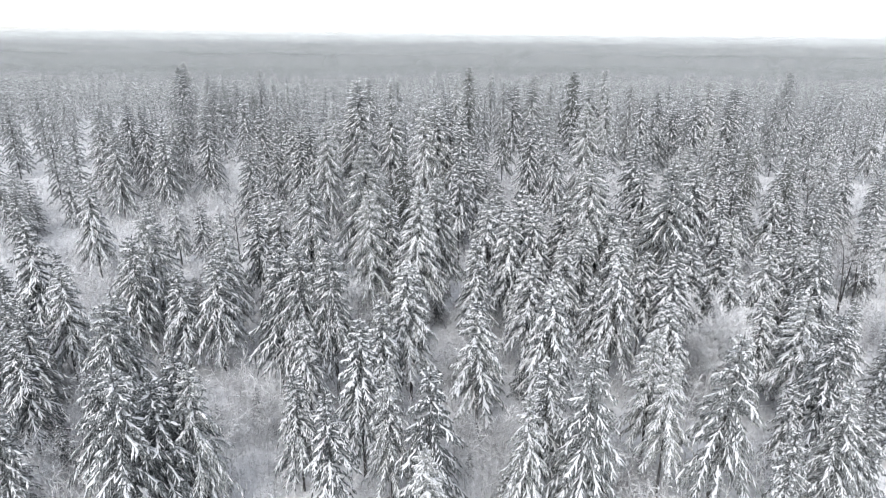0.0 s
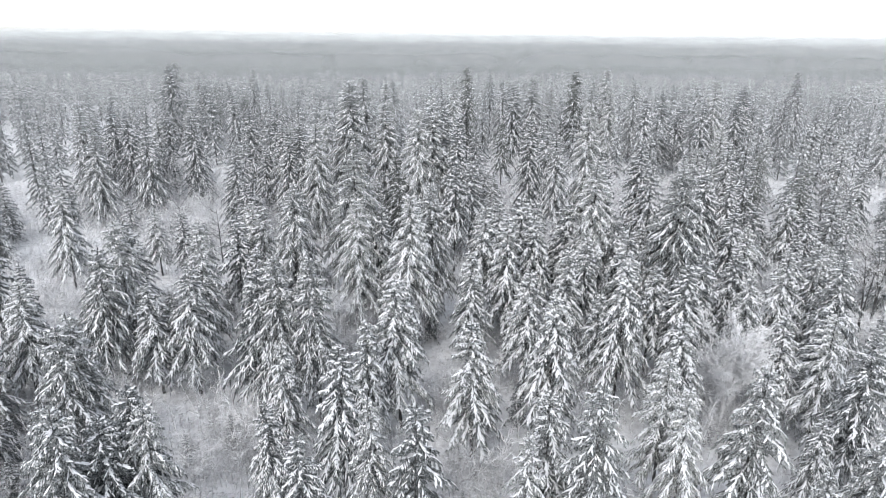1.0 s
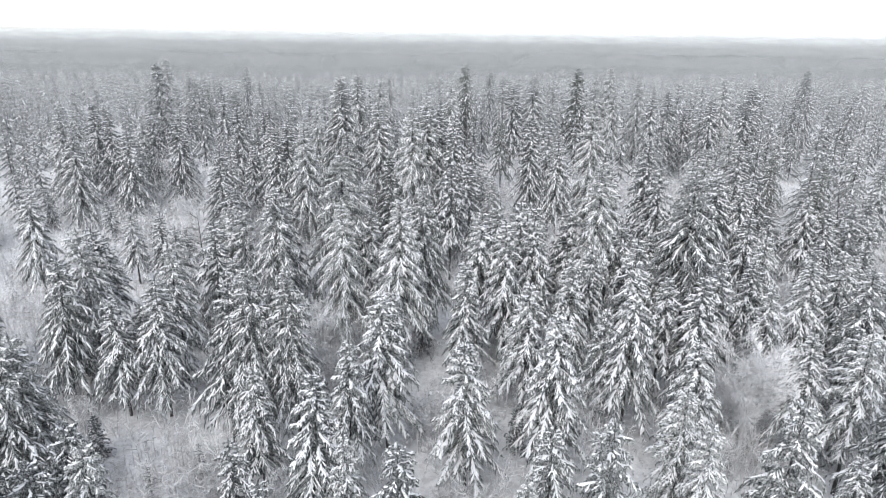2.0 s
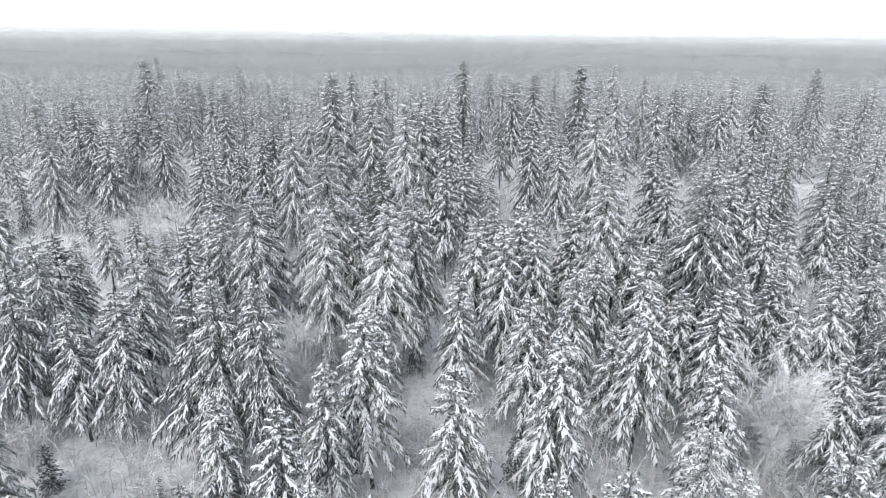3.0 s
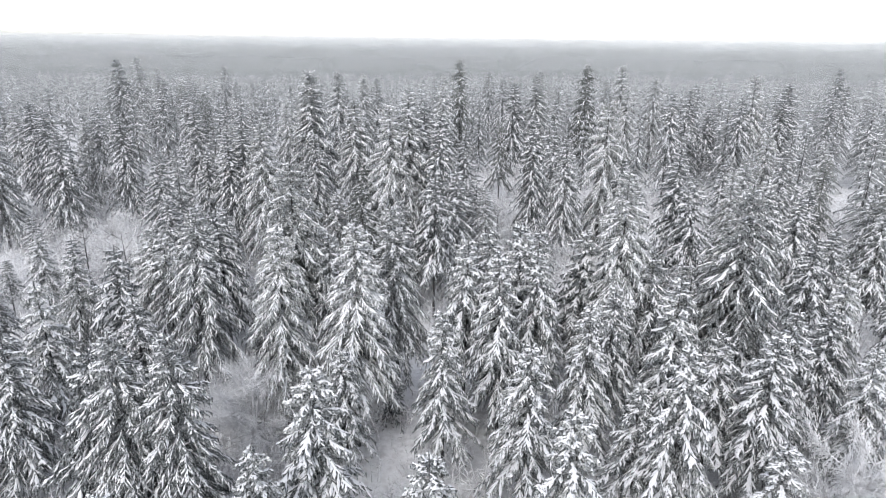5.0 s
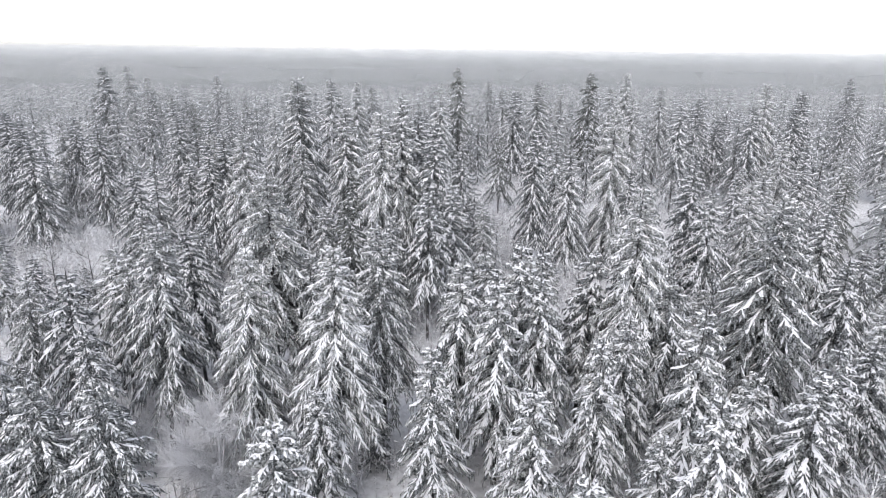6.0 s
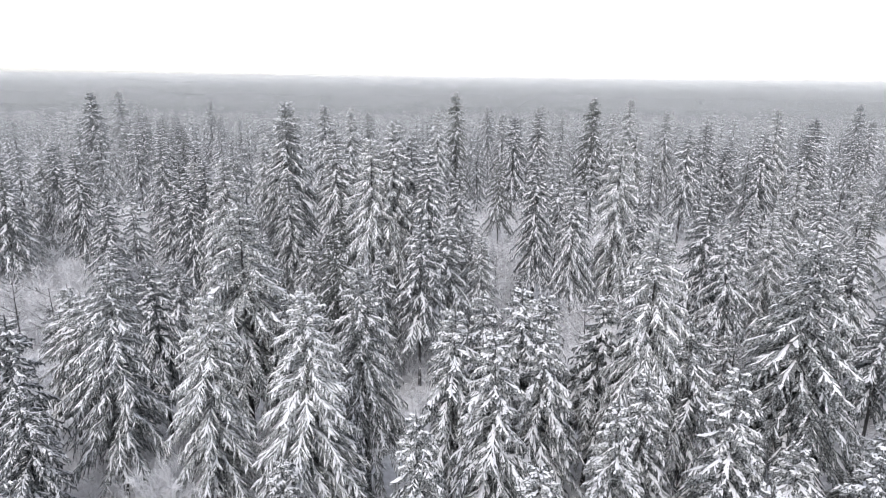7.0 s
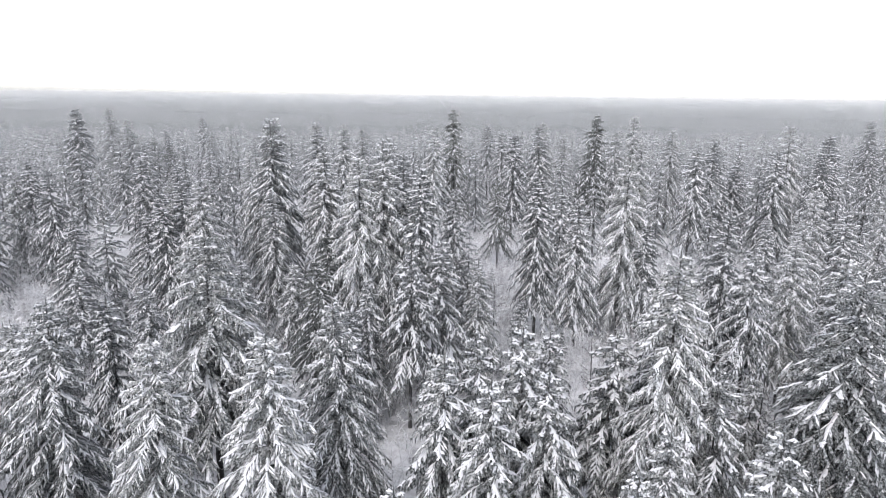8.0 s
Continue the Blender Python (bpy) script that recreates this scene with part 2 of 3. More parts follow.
def spruce_arrays(seed, height, reach, bare, gap, per, lets, load, slim=1.0, ragged=0.15, k=5, each=False):
    """Needles, snow and wood of one spruce. bare: share of the stem below the crown; gap: metres between whorls."""
    rng = np.random.default_rng(seed)
    needles, snow, wood = Buffer(), Buffer(), Buffer()
    boughs = []
    base, z = height * bare, height - 0.5
    lean = rng.normal(0, 0.012, 2)
    joints = 7 if k > 3 else 2
    stem = np.array([[lean[0] * h, lean[1] * h, h] for h in np.linspace(-0.6, height, joints)])
    tube(wood, stem, np.interp(np.linspace(0, 1, joints), [0, 0.15, 1], [height * 0.0125, height * 0.0105, 0.02]), 7 if k > 3 else 3)
    turn = rng.random() * 6.28
    while z > base:
        u = (height - z) / (height - base)
        size = reach * (0.04 + 1.0 * u**0.66) * (1.0 if u < 0.9 else 1.0 - 0.2 * (u - 0.9) / 0.1)
        count = per if u > 0.15 else max(4, per - 1)
        for j in range(count):
            turn += 6.283 / count + rng.normal(0, 0.25)
            length = max(0.24, size * rng.uniform(1 - 2 * ragged, 1 + ragged))
            rise = np.interp(u, [0, 0.06, 0.25, 0.6, 1], [0.7, 0.4, 0.16, -0.05, -0.2]) + rng.normal(0, 0.1)
            sag = np.interp(u, [0, 0.3, 0.6, 1], [0.3, 0.45, 0.66, 0.72]) * rng.uniform(0.85, 1.15)
            foot = np.array([lean[0] * z, lean[1] * z, z + rng.normal(0, gap * 0.13)])
            few = min(lets, 4 if length < 0.8 else 7) if length < 1.7 else int(lets * max(1.0, min(1.6, length / 2.4)))
            if each:
                needles, snow = Buffer(), Buffer()
                boughs.append((needles, snow))
            bough(needles, snow, rng, foot, turn, length, rise, sag, few, load * np.interp(u, [0, 0.2, 0.5], [0.6, 0.85, 1]), slim * (1.3 if length < 1 else 1), k)
        z -= gap * np.interp(u, [0, 0.25, 1], [0.62, 0.9, 1.15]) * rng.uniform(0.8, 1.2)
    if each:
        needles = Buffer()
    top = np.array([[lean[0] * height, lean[1] * height, height + d] for d in (-0.6, -0.1, 0.25)])
    roof(needles, top, np.array([1.0, 0, 0]), np.array([0.12, 0.08, 0.01]), np.array([0.05, 0.05, 0.0]))
    for i in range(7 if k > 3 else 0):  # dead stubs below the crown
        h, a = rng.uniform(0.05, max(0.08, bare)) * height, rng.random() * 6.28
        tip = np.array([math.cos(a), math.sin(a), -0.15]) * rng.uniform(0.4, 1.1)
        tube(wood, [(0, 0, h), tip + (0, 0, h)], [0.025, 0.008], 3)
    return (needles, boughs, wood) if each else (needles, snow, wood)


NOMINAL = 15.0
grown_to = {}  # the height that each model was built at


def spruce_model(seed, label, needles_material=None, each=False, height=15.0, **shape):
    """A spruce with its crown in one piece, or with each bough a part that carries its own snow."""
    needles, load, wood = spruce_arrays(seed, height, each=each, **shape)
    green = needles_material or NEEDLES
    thing = tagged(new("spruce"), label, "spruce tree", "spruces of the snowy forest")
    grown_to[thing] = height
    part("trunk", wood.mesh("trunk", BARK), thing)
    if each:
        part("leader", needles.mesh("leader", green), thing, "thin dark leading shoot")
        for dark, white in load:
            one = part("bough", dark.mesh("bough", green), thing)
            if white.n:
                part("snow", white.mesh("snow", SNOW), one)["kind"] = "stuff"
    else:
        part("needles", needles.mesh("needles", green), thing, "dark green drooping needle boughs")["kind"] = "stuff"
        part("snow", load.mesh("snow", SNOW), thing, "white snow clumped along the boughs")["kind"] = "stuff"
    return thing


# ---- the lie of the land ----
def rise_at(x, y):
    """Height of the ground: it climbs gently ahead, levels out, then runs on to the skyline."""
    x, y = np.asarray(x, float), np.asarray(y, float)
    near = 1.5 + 0.055 * (np.clip(y, -60, 170) - 45)
    dip = -9.0 * np.clip((y - 260) / 200, 0, 1) ** 2
    swell = 3.0 * np.clip((y - 900) / 2600, 0, 1) ** 1.5
    roll = 0.35 * np.sin(x * 0.11 + 1.3) * np.sin(y * 0.09) + 1.2 * np.sin(x * 0.013 + 0.6) * np.clip((y - 150) / 200, 0, 1)
    return near + dip + swell + roll


def ground_axis(*runs):
    return np.unique(np.concatenate([np.arange(a, b + 0.1, step) for a, b, step in runs]))


gx = ground_axis((-3600, -400, 200), (-400, -120, 20), (-120, 140, 3), (140, 400, 20), (400, 3600, 200))
gy = ground_axis((-1500, -100, 200), (-100, 20, 15), (20, 260, 3), (260, 700, 20), (700, 4700, 200))
GX, GY = np.meshgrid(gx, gy)
nx, ny = len(gx), len(gy)
cell = (np.arange(ny - 1)[:, None] * nx + np.arange(nx - 1)[None]).ravel()
faces = np.concatenate([np.stack([cell, cell + 1, cell + nx + 1], 1), np.stack([cell, cell + nx + 1, cell + nx], 1)])
ground = new("ground", make_mesh("ground", np.stack([GX, GY, rise_at(GX, GY)], -1).reshape(-1, 3), faces, GROUND, True))
tagged(ground, "snow-covered forest floor with low frosted brush", "ground", kind="structure")

# ---- stands of spruce: place and height of each tree, in metres ----
FRONT_STAND = [
    (-0.8, 39.8, 15), (-25.6, 43.4, 19.2), (7.4, 45.6, 15.8), (-9.1, 45.8, 15.4), (-23.8, 46, 16.7), (12.3, 46.3, 19.1),
    (-1.1, 47.2, 17.3), (-21, 47.2, 16.8), (35, 47.6, 15.2), (-22.4, 48.3, 17.5), (25.1, 49.2, 19.3), (-4.4, 49.7, 16),
    (20.6, 49.8, 16.5), (-31.6, 50.4, 13.6), (9.6, 50.6, 16.3), (-13.4, 52.2, 13.4), (33.3, 52.4, 11.8), (20.2, 54, 16.5),
    (-37.8, 54, 6), (-7.6, 54.3, 18.2), (15.5, 56, 10.5), (38.7, 56.7, 17.2), (-33.6, 57, 17.5), (-42.3, 57, 14.6),
    (-32.8, 59.6, 17.7),
]
GLADE_STAND = [
    (-14.2, 61, 13.9), (4.2, 62.3, 16.3), (39.1, 62.4, 16.5), (-6.4, 62.6, 15.8), (12.2, 63.7, 18.3), (25.9, 65.2, 14.5),
    (36.7, 65.6, 14.9), (47, 66.1, 13.6), (-3.5, 67.6, 17.8), (-16, 68, 20.1), (-12.4, 68.2, 20.2), (-19.5, 68.8, 18.2),
    (20.9, 70.4, 18.4), (-45.8, 70.5, 15.8), (18.7, 73, 13.9), (-32.7, 73.9, 14.4), (-28.2, 73.9, 16.5),
]
PATHSIDE_STAND = [
    (10.9, 74, 15.9), (36.4, 74.4, 16.1), (-39.2, 74.7, 18.1), (29.7, 75.6, 16.7), (-52.2, 76, 19.4), (48.5, 76.6, 17),
    (4.6, 77.8, 16.7), (26.8, 78.5, 15.2), (33, 79, 17.1), (16.3, 79, 16.9), (43.2, 79.4, 16.8), (-3.7, 79.5, 12.3),
    (23.5, 79.5, 19.1), (-38, 79.8, 19.6), (-28.5, 80.2, 18.1), (-43.3, 82, 14.4), (-34.3, 82.8, 9.4), (49.2, 83, 16.2),
    (-3.4, 83.3, 21.9), (9.6, 83.5, 19), (-22.8, 83.8, 15),
]
MIDDLE_STAND = [
    (19.5, 84.4, 16.4), (39.2, 84.5, 14.7), (-10.1, 84.5, 21.1), (41.4, 86.6, 17.2), (6.5, 87, 19.3), (13.2, 87.6, 18.2),
    (-32, 88.4, 9.4), (-27.2, 88.6, 17.8), (-42.2, 88.8, 16.2), (54.5, 88.8, 13.4), (25, 89.6, 18), (-19.9, 89.6, 21.8),
    (33.8, 90.2, 24), (-0.1, 90.8, 21.1), (21.8, 90.8, 25), (12.2, 91, 19.7), (29.7, 91.3, 13),
]
INNER_STAND = [
    (9.3, 92.1, 18.4), (51.5, 92.1, 13.7), (6.4, 92.9, 16.7), (-43.2, 94, 11.4), (14, 94, 17.9), (33.6, 94.1, 17.7),
    (18.3, 94.2, 17.9), (-35, 94.5, 14.7), (-25.6, 96.2, 16.7), (44.1, 96.7, 16.3), (23.8, 97.3, 22), (30.8, 97.7, 13.3),
    (-27.4, 98, 16.8), (-8.3, 98.1, 15.8), (-29.1, 99.2, 15.4), (-12.4, 99.3, 23.5), (-20.6, 100.1, 17.8), (-58.5, 102.2, 17.4),
    (59.6, 104.8, 14.8), (43.2, 105, 19.1), (51, 105.6, 14.4), (57.2, 105.7, 16.3), (-41.9, 106.9, 11.7),
]
BACK_STAND = [
    (35.2, 108.1, 20), (-47, 108.3, 12), (-2.8, 108.4, 13.8), (48.1, 108.5, 17.8), (-52.3, 108.8, 8), (44.4, 109, 19.5),
    (49.4, 110, 16.1), (3.1, 111.3, 18.9), (-1.1, 112.1, 15), (34.4, 112.8, 21.4), (-6.2, 113.1, 16.4), (42.6, 115, 18.2),
    (63.8, 115.2, 18.4), (6.2, 118, 17.4), (63.7, 118.4, 14.5), (3.3, 119.6, 24.9), (10.4, 119.9, 14.5), (78.8, 121.7, 16.4),
    (57.5, 121.8, 14.5),
]
HOLLOW_STAND = [
    (-3.5, 123.7, 25.4), (3, 124.5, 19.7), (-7.6, 124.6, 16.5), (-0.6, 125, 27), (-38.6, 125.2, 17.6), (48.9, 125.7, 18),
    (-23.2, 126.2, 21.6), (61.2, 126.8, 17.7), (1.1, 128.6, 25.1), (-28.6, 128.8, 19.3), (57.1, 130.1, 18.5), (-26.7, 130.5, 20.5),
    (23.7, 131, 19), (32.4, 131.6, 15.7), (-28.6, 132.4, 20.1), (18.6, 133, 22.1), (29.7, 133, 24.4), (-16.1, 133.2, 18.8),
    (-68.9, 133.5, 18.3), (-1.9, 134.2, 26.4),
]
TALL_STAND = [
    (7.8, 136, 19.4), (-61.1, 138.5, 17.4), (-32.4, 139.4, 19), (-37.1, 140.7, 14.2), (52.5, 141, 13.1), (-18.1, 141.6, 27.7),
    (-11.1, 142.9, 23.1), (-20.1, 145.8, 27.7), (72.6, 145.9, 16.2), (-78.6, 146.5, 21), (89.7, 146.7, 16.1), (-54.2, 146.8, 19),
    (63.3, 149, 17.2), (24.4, 150, 16.3), (-31.1, 150.9, 18.6), (-71.1, 152.5, 19.1), (-43.5, 154.6, 19.7), (59.3, 154.8, 11.2),
    (-62.6, 155, 19.1), (-37.7, 155.3, 19.2), (-64.9, 155.5, 17.2), (-26.4, 157.6, 21.4), (-76.8, 158.1, 20), (65.2, 164.9, 21),
    (72.8, 164.9, 21.3), (15.8, 165, 15.4), (51.1, 166.6, 21.6), (76.2, 168.3, 23.4),
]
LAST_STAND = [
    (70.4, 171.1, 24.9), (-14.6, 177.4, 23.9), (59.7, 178.4, 21.1), (3.3, 179.4, 23.9), (-56.1, 181.6, 20), (65.6, 182.9, 16.6),
    (-20.6, 184.7, 23.9), (37, 185.1, 26.1), (7.8, 186.5, 27.5), (96.5, 188.1, 19.6), (48, 188.2, 20.9), (68.8, 188.4, 17.8),
    (20.6, 190.4, 21.6), (27.1, 193.3, 22.8), (118.1, 196.8, 20), (56.8, 196.8, 23), (-57.7, 197.4, 18.5), (-75, 197.9, 13.9),
    (105.8, 198.5, 21.4),
]
FAR_STAND = [
    (32.6, 200, 21), (-80.9, 201.5, 25.8), (-14, 204.5, 21.5), (29.5, 206.9, 23.4), (47, 207, 21.7), (119.1, 207.6, 17.4),
    (51.6, 208.7, 25.3), (19.8, 212.7, 21.3), (-91, 215.5, 11.9), (-79.2, 215.6, 12.9), (-56.3, 219.5, 18.1), (-78.1, 220.8, 20),
    (117.3, 223, 23.9), (-81.2, 225.5, 23.4), (-59.8, 230.2, 19.4), (-55.1, 233.1, 18.2), (-137, 234.9, 15.6), (-74.4, 236, 19.1),
    (-80.6, 239.2, 17.9), (18.2, 243, 21.7), (-96.4, 247.5, 25.6), (-70, 250.1, 22.9),
]
STANDS = FRONT_STAND + GLADE_STAND + PATHSIDE_STAND + MIDDLE_STAND + INNER_STAND + BACK_STAND + HOLLOW_STAND + TALL_STAND + LAST_STAND + FAR_STAND

# open snow between the trees: middle and radius
GLADES = [
    (-19, 56, 6.0), (-24, 62, 4.5), (4.5, 56, 4.0), (2.0, 71, 2.6), (-41, 71, 4.0), (-49, 76, 5.0), (31.8, 67, 4.5),
    (11.0, 126, 5.0), (12.0, 140, 5.0), (26.0, 124, 5.0), (30.0, 140, 6.0), (38.0, 150, 7.0), (-51, 124, 7.0),
    (14, 150, 6.0), (16, 165, 7.0), (18, 182, 8.0), (35, 157, 7.0), (42, 180, 8.0), (52, 160, 8.0), (-60, 140, 7.0), (0, 118, 3.5),
    (-64, 108, 7.0), (-78, 176, 9.0), (70, 235, 10.0), (-55, 92, 6.0), (60.0, 84, 5.0), (82.0, 116, 7.0), (-12.6, 81.5, 4.2), (18.0, 52, 2.5), (-36, 55, 3.0),
]

near_models = [
    spruce_model(11, "snow-laden spruce with heavy drooping boughs above forest snow", reach=3.4, bare=0.33, gap=0.76, per=6, lets=13, load=0.92, k=4),
    spruce_model(12, "tall slim spruce with ridges of snow on dark boughs", reach=2.9, bare=0.36, gap=0.76, per=6, lets=13, load=0.8, k=4),
    spruce_model(13, "broad dark green spruce thinly dusted with snow", reach=3.8, bare=0.33, gap=0.76, per=6, lets=13, load=0.52, k=4),
    spruce_model(14, "snow-covered spruce with hanging lower branches and bare trunk", reach=3.3, bare=0.36, gap=0.76, per=6, lets=13, load=0.88, ragged=0.22, k=4),
]
close_models = [
    spruce_model(15, "snow-laden spruce with heavy drooping boughs beside a glade", each=True, reach=3.4, bare=0.33, gap=0.76, per=6, lets=13, load=0.92, slim=1.15, k=4),
    spruce_model(16, "tall slim spruce with snow ridged on each bough", each=True, reach=3.0, bare=0.36, gap=0.76, per=6, lets=13, load=0.8, slim=1.15, k=4),
    spruce_model(17, "broad dark spruce with snow in its drooping boughs", each=True, reach=3.7, bare=0.33, gap=0.76, per=6, lets=13, load=0.56, slim=1.15, k=4),
    spruce_model(18, "ragged spruce with uneven snowy boughs and bare lower trunk", each=True, reach=3.3, bare=0.36, gap=0.76, per=6, lets=13, load=0.85, slim=1.15, ragged=0.24, k=4),
]
tall_models = [
    spruce_model(61, "tall snow-laden spruce rising above its neighbours", height=22.0, reach=4.1, bare=0.36, gap=0.72, per=7, lets=13, load=0.92, slim=0.9, k=4),
    spruce_model(62, "tall slim spruce with snow ridged along dark boughs", height=22.0, reach=3.4, bare=0.36, gap=0.76, per=6, lets=13, load=0.82, k=4),
    spruce_model(63, "tall broad dark spruce with long snowy boughs", height=22.0, reach=4.6, bare=0.34, gap=0.72, per=7, lets=13, load=0.66, slim=0.9, k=4),
    spruce_model(64, "tall ragged spruce with snow on uneven boughs", height=22.0, reach=3.8, bare=0.36, gap=0.76, per=6, lets=13, load=0.85, ragged=0.24, k=4),
]
upper_models = [
    spruce_model(71, "tall snowy spruce standing above the forest", height=22.0, reach=5.2, bare=0.21, gap=0.70, per=6, lets=10, load=0.84, slim=1.05, k=4),
    spruce_model(72, "tall slender spruce with snow on ragged boughs", height=22.0, reach=4.5, bare=0.27, gap=0.70, per=6, lets=10, load=0.77, slim=1.05, ragged=0.24, k=4),
    spruce_model(73, "tall dark spruce dusted with snow", height=22.0, reach=5.7, bare=0.19, gap=0.70, per=6, lets=10, load=0.66, slim=1.05, k=4),
    spruce_model(74, "tall sparse grey spruce with frosted boughs", NEEDLES_THIN, height=22.0, reach=4.5, bare=0.27, gap=0.70, per=6, lets=10, load=0.36, slim=0.9, ragged=0.3, k=4),
]
low_models = [
    spruce_model(81, "low snowy spruce growing under taller trees", height=9.0, reach=2.3, bare=0.08, gap=0.62, per=6, lets=6, load=0.9, slim=1.4, k=3),
    spruce_model(82, "small dark spruce with snow on its boughs", height=9.0, reach=1.9, bare=0.08, gap=0.62, per=6, lets=6, load=0.75, slim=1.4, ragged=0.22, k=3),
]
mid_models = [
    spruce_model(21, "snowy spruce standing close among its neighbours", reach=3.8, bare=0.21, gap=0.68, per=6, lets=10, load=0.84, slim=1.05, k=4),
    spruce_model(22, "slender spruce with snow on ragged dark boughs", reach=3.2, bare=0.23, gap=0.68, per=6, lets=10, load=0.77, slim=1.05, ragged=0.24, k=4),
    spruce_model(23, "full dark spruce with white snow on its boughs", reach=4.2, bare=0.19, gap=0.68, per=6, lets=10, load=0.74, slim=1.05, k=4),
    spruce_model(24, "sparse frosted spruce with thin grey boughs", NEEDLES_THIN, reach=3.8, bare=0.27, gap=0.70, per=6, lets=10, load=0.44, slim=0.9, ragged=0.3, k=4),
]
broad_model = spruce_model(65, "broad dark spruce with snow only along its long boughs", height=20.0, reach=4.9, bare=0.32, gap=0.72, per=7, lets=13, load=0.30, slim=1.0, k=4)
young_model = spruce_model(26, "young spruce nearly buried in snow at a clearing's edge", reach=4.2, bare=0.03, gap=1.6, per=5, lets=3, load=1.0, slim=2.0, k=3)
used = set()


def plant(model, x, y, height, turn, spread=1.0):
    """Stands a spruce of that height on the ground."""
    k = height / grown_to[model]
    m = pose(x, y, float(rise_at(x, y)) - 0.1, math.sin(x * 7.3) * 1.1, math.cos(y * 5.9) * 1.1, turn) @ Matrix.Diagonal((k**0.75 * spread, k**0.75 * spread, k, 1))
    if model not in used:
        used.add(model)
        model.matrix_basis = m
        return model
    grown = model.scale
    return copy_thing(model, m @ Matrix.Diagonal((1 / grown[0], 1 / grown[1], 1 / grown[2], 1)))


rng = np.random.default_rng(5)
placed = []
# trees of a kind of their own: broad and dark, heavy with snow, or sparse and grey
BROAD = [(33.8, 90.2), (-12.4, 99.3)]
SPARSE = [(-7.6, 124.4), (-6.3, 113.6), (7.8, 186.5), (37.0, 185.1), (15.8, 165.0)]
DARK = [(-19.5, 68.8), (-16, 68), (-12.4, 68.2), (-21, 47.2), (-23.8, 46), (-22.4, 48.3), (-25.6, 43.4), (-32.8, 59.6), (25.1, 49.2), (12.3, 46.3), (-19.9, 89.6), (-10.1, 84.5), (-38, 79.8), (-39.2, 74.7), (-0.1, 90.8), (21.8, 90.8)]
HEAVY = [(4.2, 62.3), (12.2, 63.7), (10.9, 74), (-3.5, 67.6), (-28.2, 73.9), (-32.7, 73.9), (-13.4, 52.2), (36.4, 74.4), (25.9, 65.2), (16.3, 79), (-3.7, 79.5), (9.6, 83.5)]
singled = 0
for x, y, height in STANDS:
    near = y < 112
    broad = any(math.hypot(x - a, y - b) < 1.2 for a, b in BROAD)
    sparse = any(math.hypot(x - a, y - b) < 1.2 for a, b in SPARSE)
    high = height > (20 if near else 17.5)
    models = (tall_models if high else near_models) if near else (upper_models if high else mid_models)
    if near and not high and abs(x - 5) < 22 and 58 < y < 97 and singled < 24:
        models = close_models
        singled += 1
    pick = rng.choice(4, p=[0.36, 0.26, 0.16, 0.22] if near else [0.38, 0.28, 0.30, 0.04])
    if broad or sparse:
        pick = 2 if broad else 3
    elif any(math.hypot(x - a, y - b) < 0.8 for a, b in DARK):
        pick = 2
    elif any(math.hypot(x - a, y - b) < 0.8 for a, b in HEAVY):
        pick = 0
    plant(broad_model if broad and near else models[pick], x, y, height + (0.2 if near else 1.1), rng.uniform(0, 360), rng.uniform(0.86, 1.06) * (1.15 if broad else 1) * (1 if 62 < y < 112 else 0.9))
    placed.append((x, y, 2.3))

# a few more of middle height, close behind one another
for x, y, height in ((-17.0, 122.0, 14.5), (-12.0, 125.0, 13.0), (-22.5, 129.0, 15.5), (-4.5, 109.5, 11.0), (-26.0, 117.0, 12.5), (-35.0, 120.0, 13.0), (101.0, 178.0, 18.0), (113.0, 167.0, 17.0), (96.0, 186.0, 18.5), (-121.0, 180.0, 18.0), (-89.0, 171.0, 17.5)):
    if all(math.hypot(x - a, y - b) > 2.6 for a, b, r in placed):
        plant(mid_models[rng.choice(3)], x, y, height, rng.uniform(0, 360), 1.0)
        placed.append((x, y, 2.3))

# lower trees between them, and more of middle height along both flanks
def between(count, gap, ylow, yhigh, inner, outer, low, high, off=0.0):
    """Free spots (x, y, height) among the trees that already stand."""
    got = []
    for _ in range(count * 60):
        y = rng.uniform(ylow, yhigh)
        x = off + rng.choice([-1, 1]) * rng.uniform(inner, outer) * (y + 5)
        if len(got) >= count or any(math.hypot(x - a, y - b) < 0.8 * r for a, b, r in GLADES):
            continue
        if any(math.hypot(x - a, y - b) < r + gap for a, b, r in placed):
            continue
        got.append((x, y, float(rng.uniform(low, high))))
        placed.append((x, y, 2.0))
    return got


for x, y, height in between(14, 1.2, 36, 92, 0.0, 0.75, 4.0, 7.5):
    plant(low_models[rng.choice(2, p=[0.6, 0.4])], x, y, height, rng.uniform(0, 360), rng.uniform(0.95, 1.15))
understorey = between(22, 0.7, 85, 135, 0.0, 0.6, 5.0, 10.0, -12)
flanks = between(64, 2.0, 44, 135, 0.56, 0.86, 10.0, 15.0)

# young growth in the open snow
for _ in range(60):
    a, b, r = GLADES[rng.integers(len(GLADES))]
    turn, far = rng.uniform(0, 6.28), math.sqrt(rng.random()) * r
    x, y = a + math.cos(turn) * far, b + math.sin(turn) * far
    if any(math.hypot(x - c, y - d) < q * 0.7 + 0.6 for c, d, q in placed) or len(placed) > 500:
        continue
    plant(young_model, x, y, float(rng.uniform(1.6, 4.2)), rng.uniform(0, 360), 0.8)
    placed.append((x, y, 1.2))


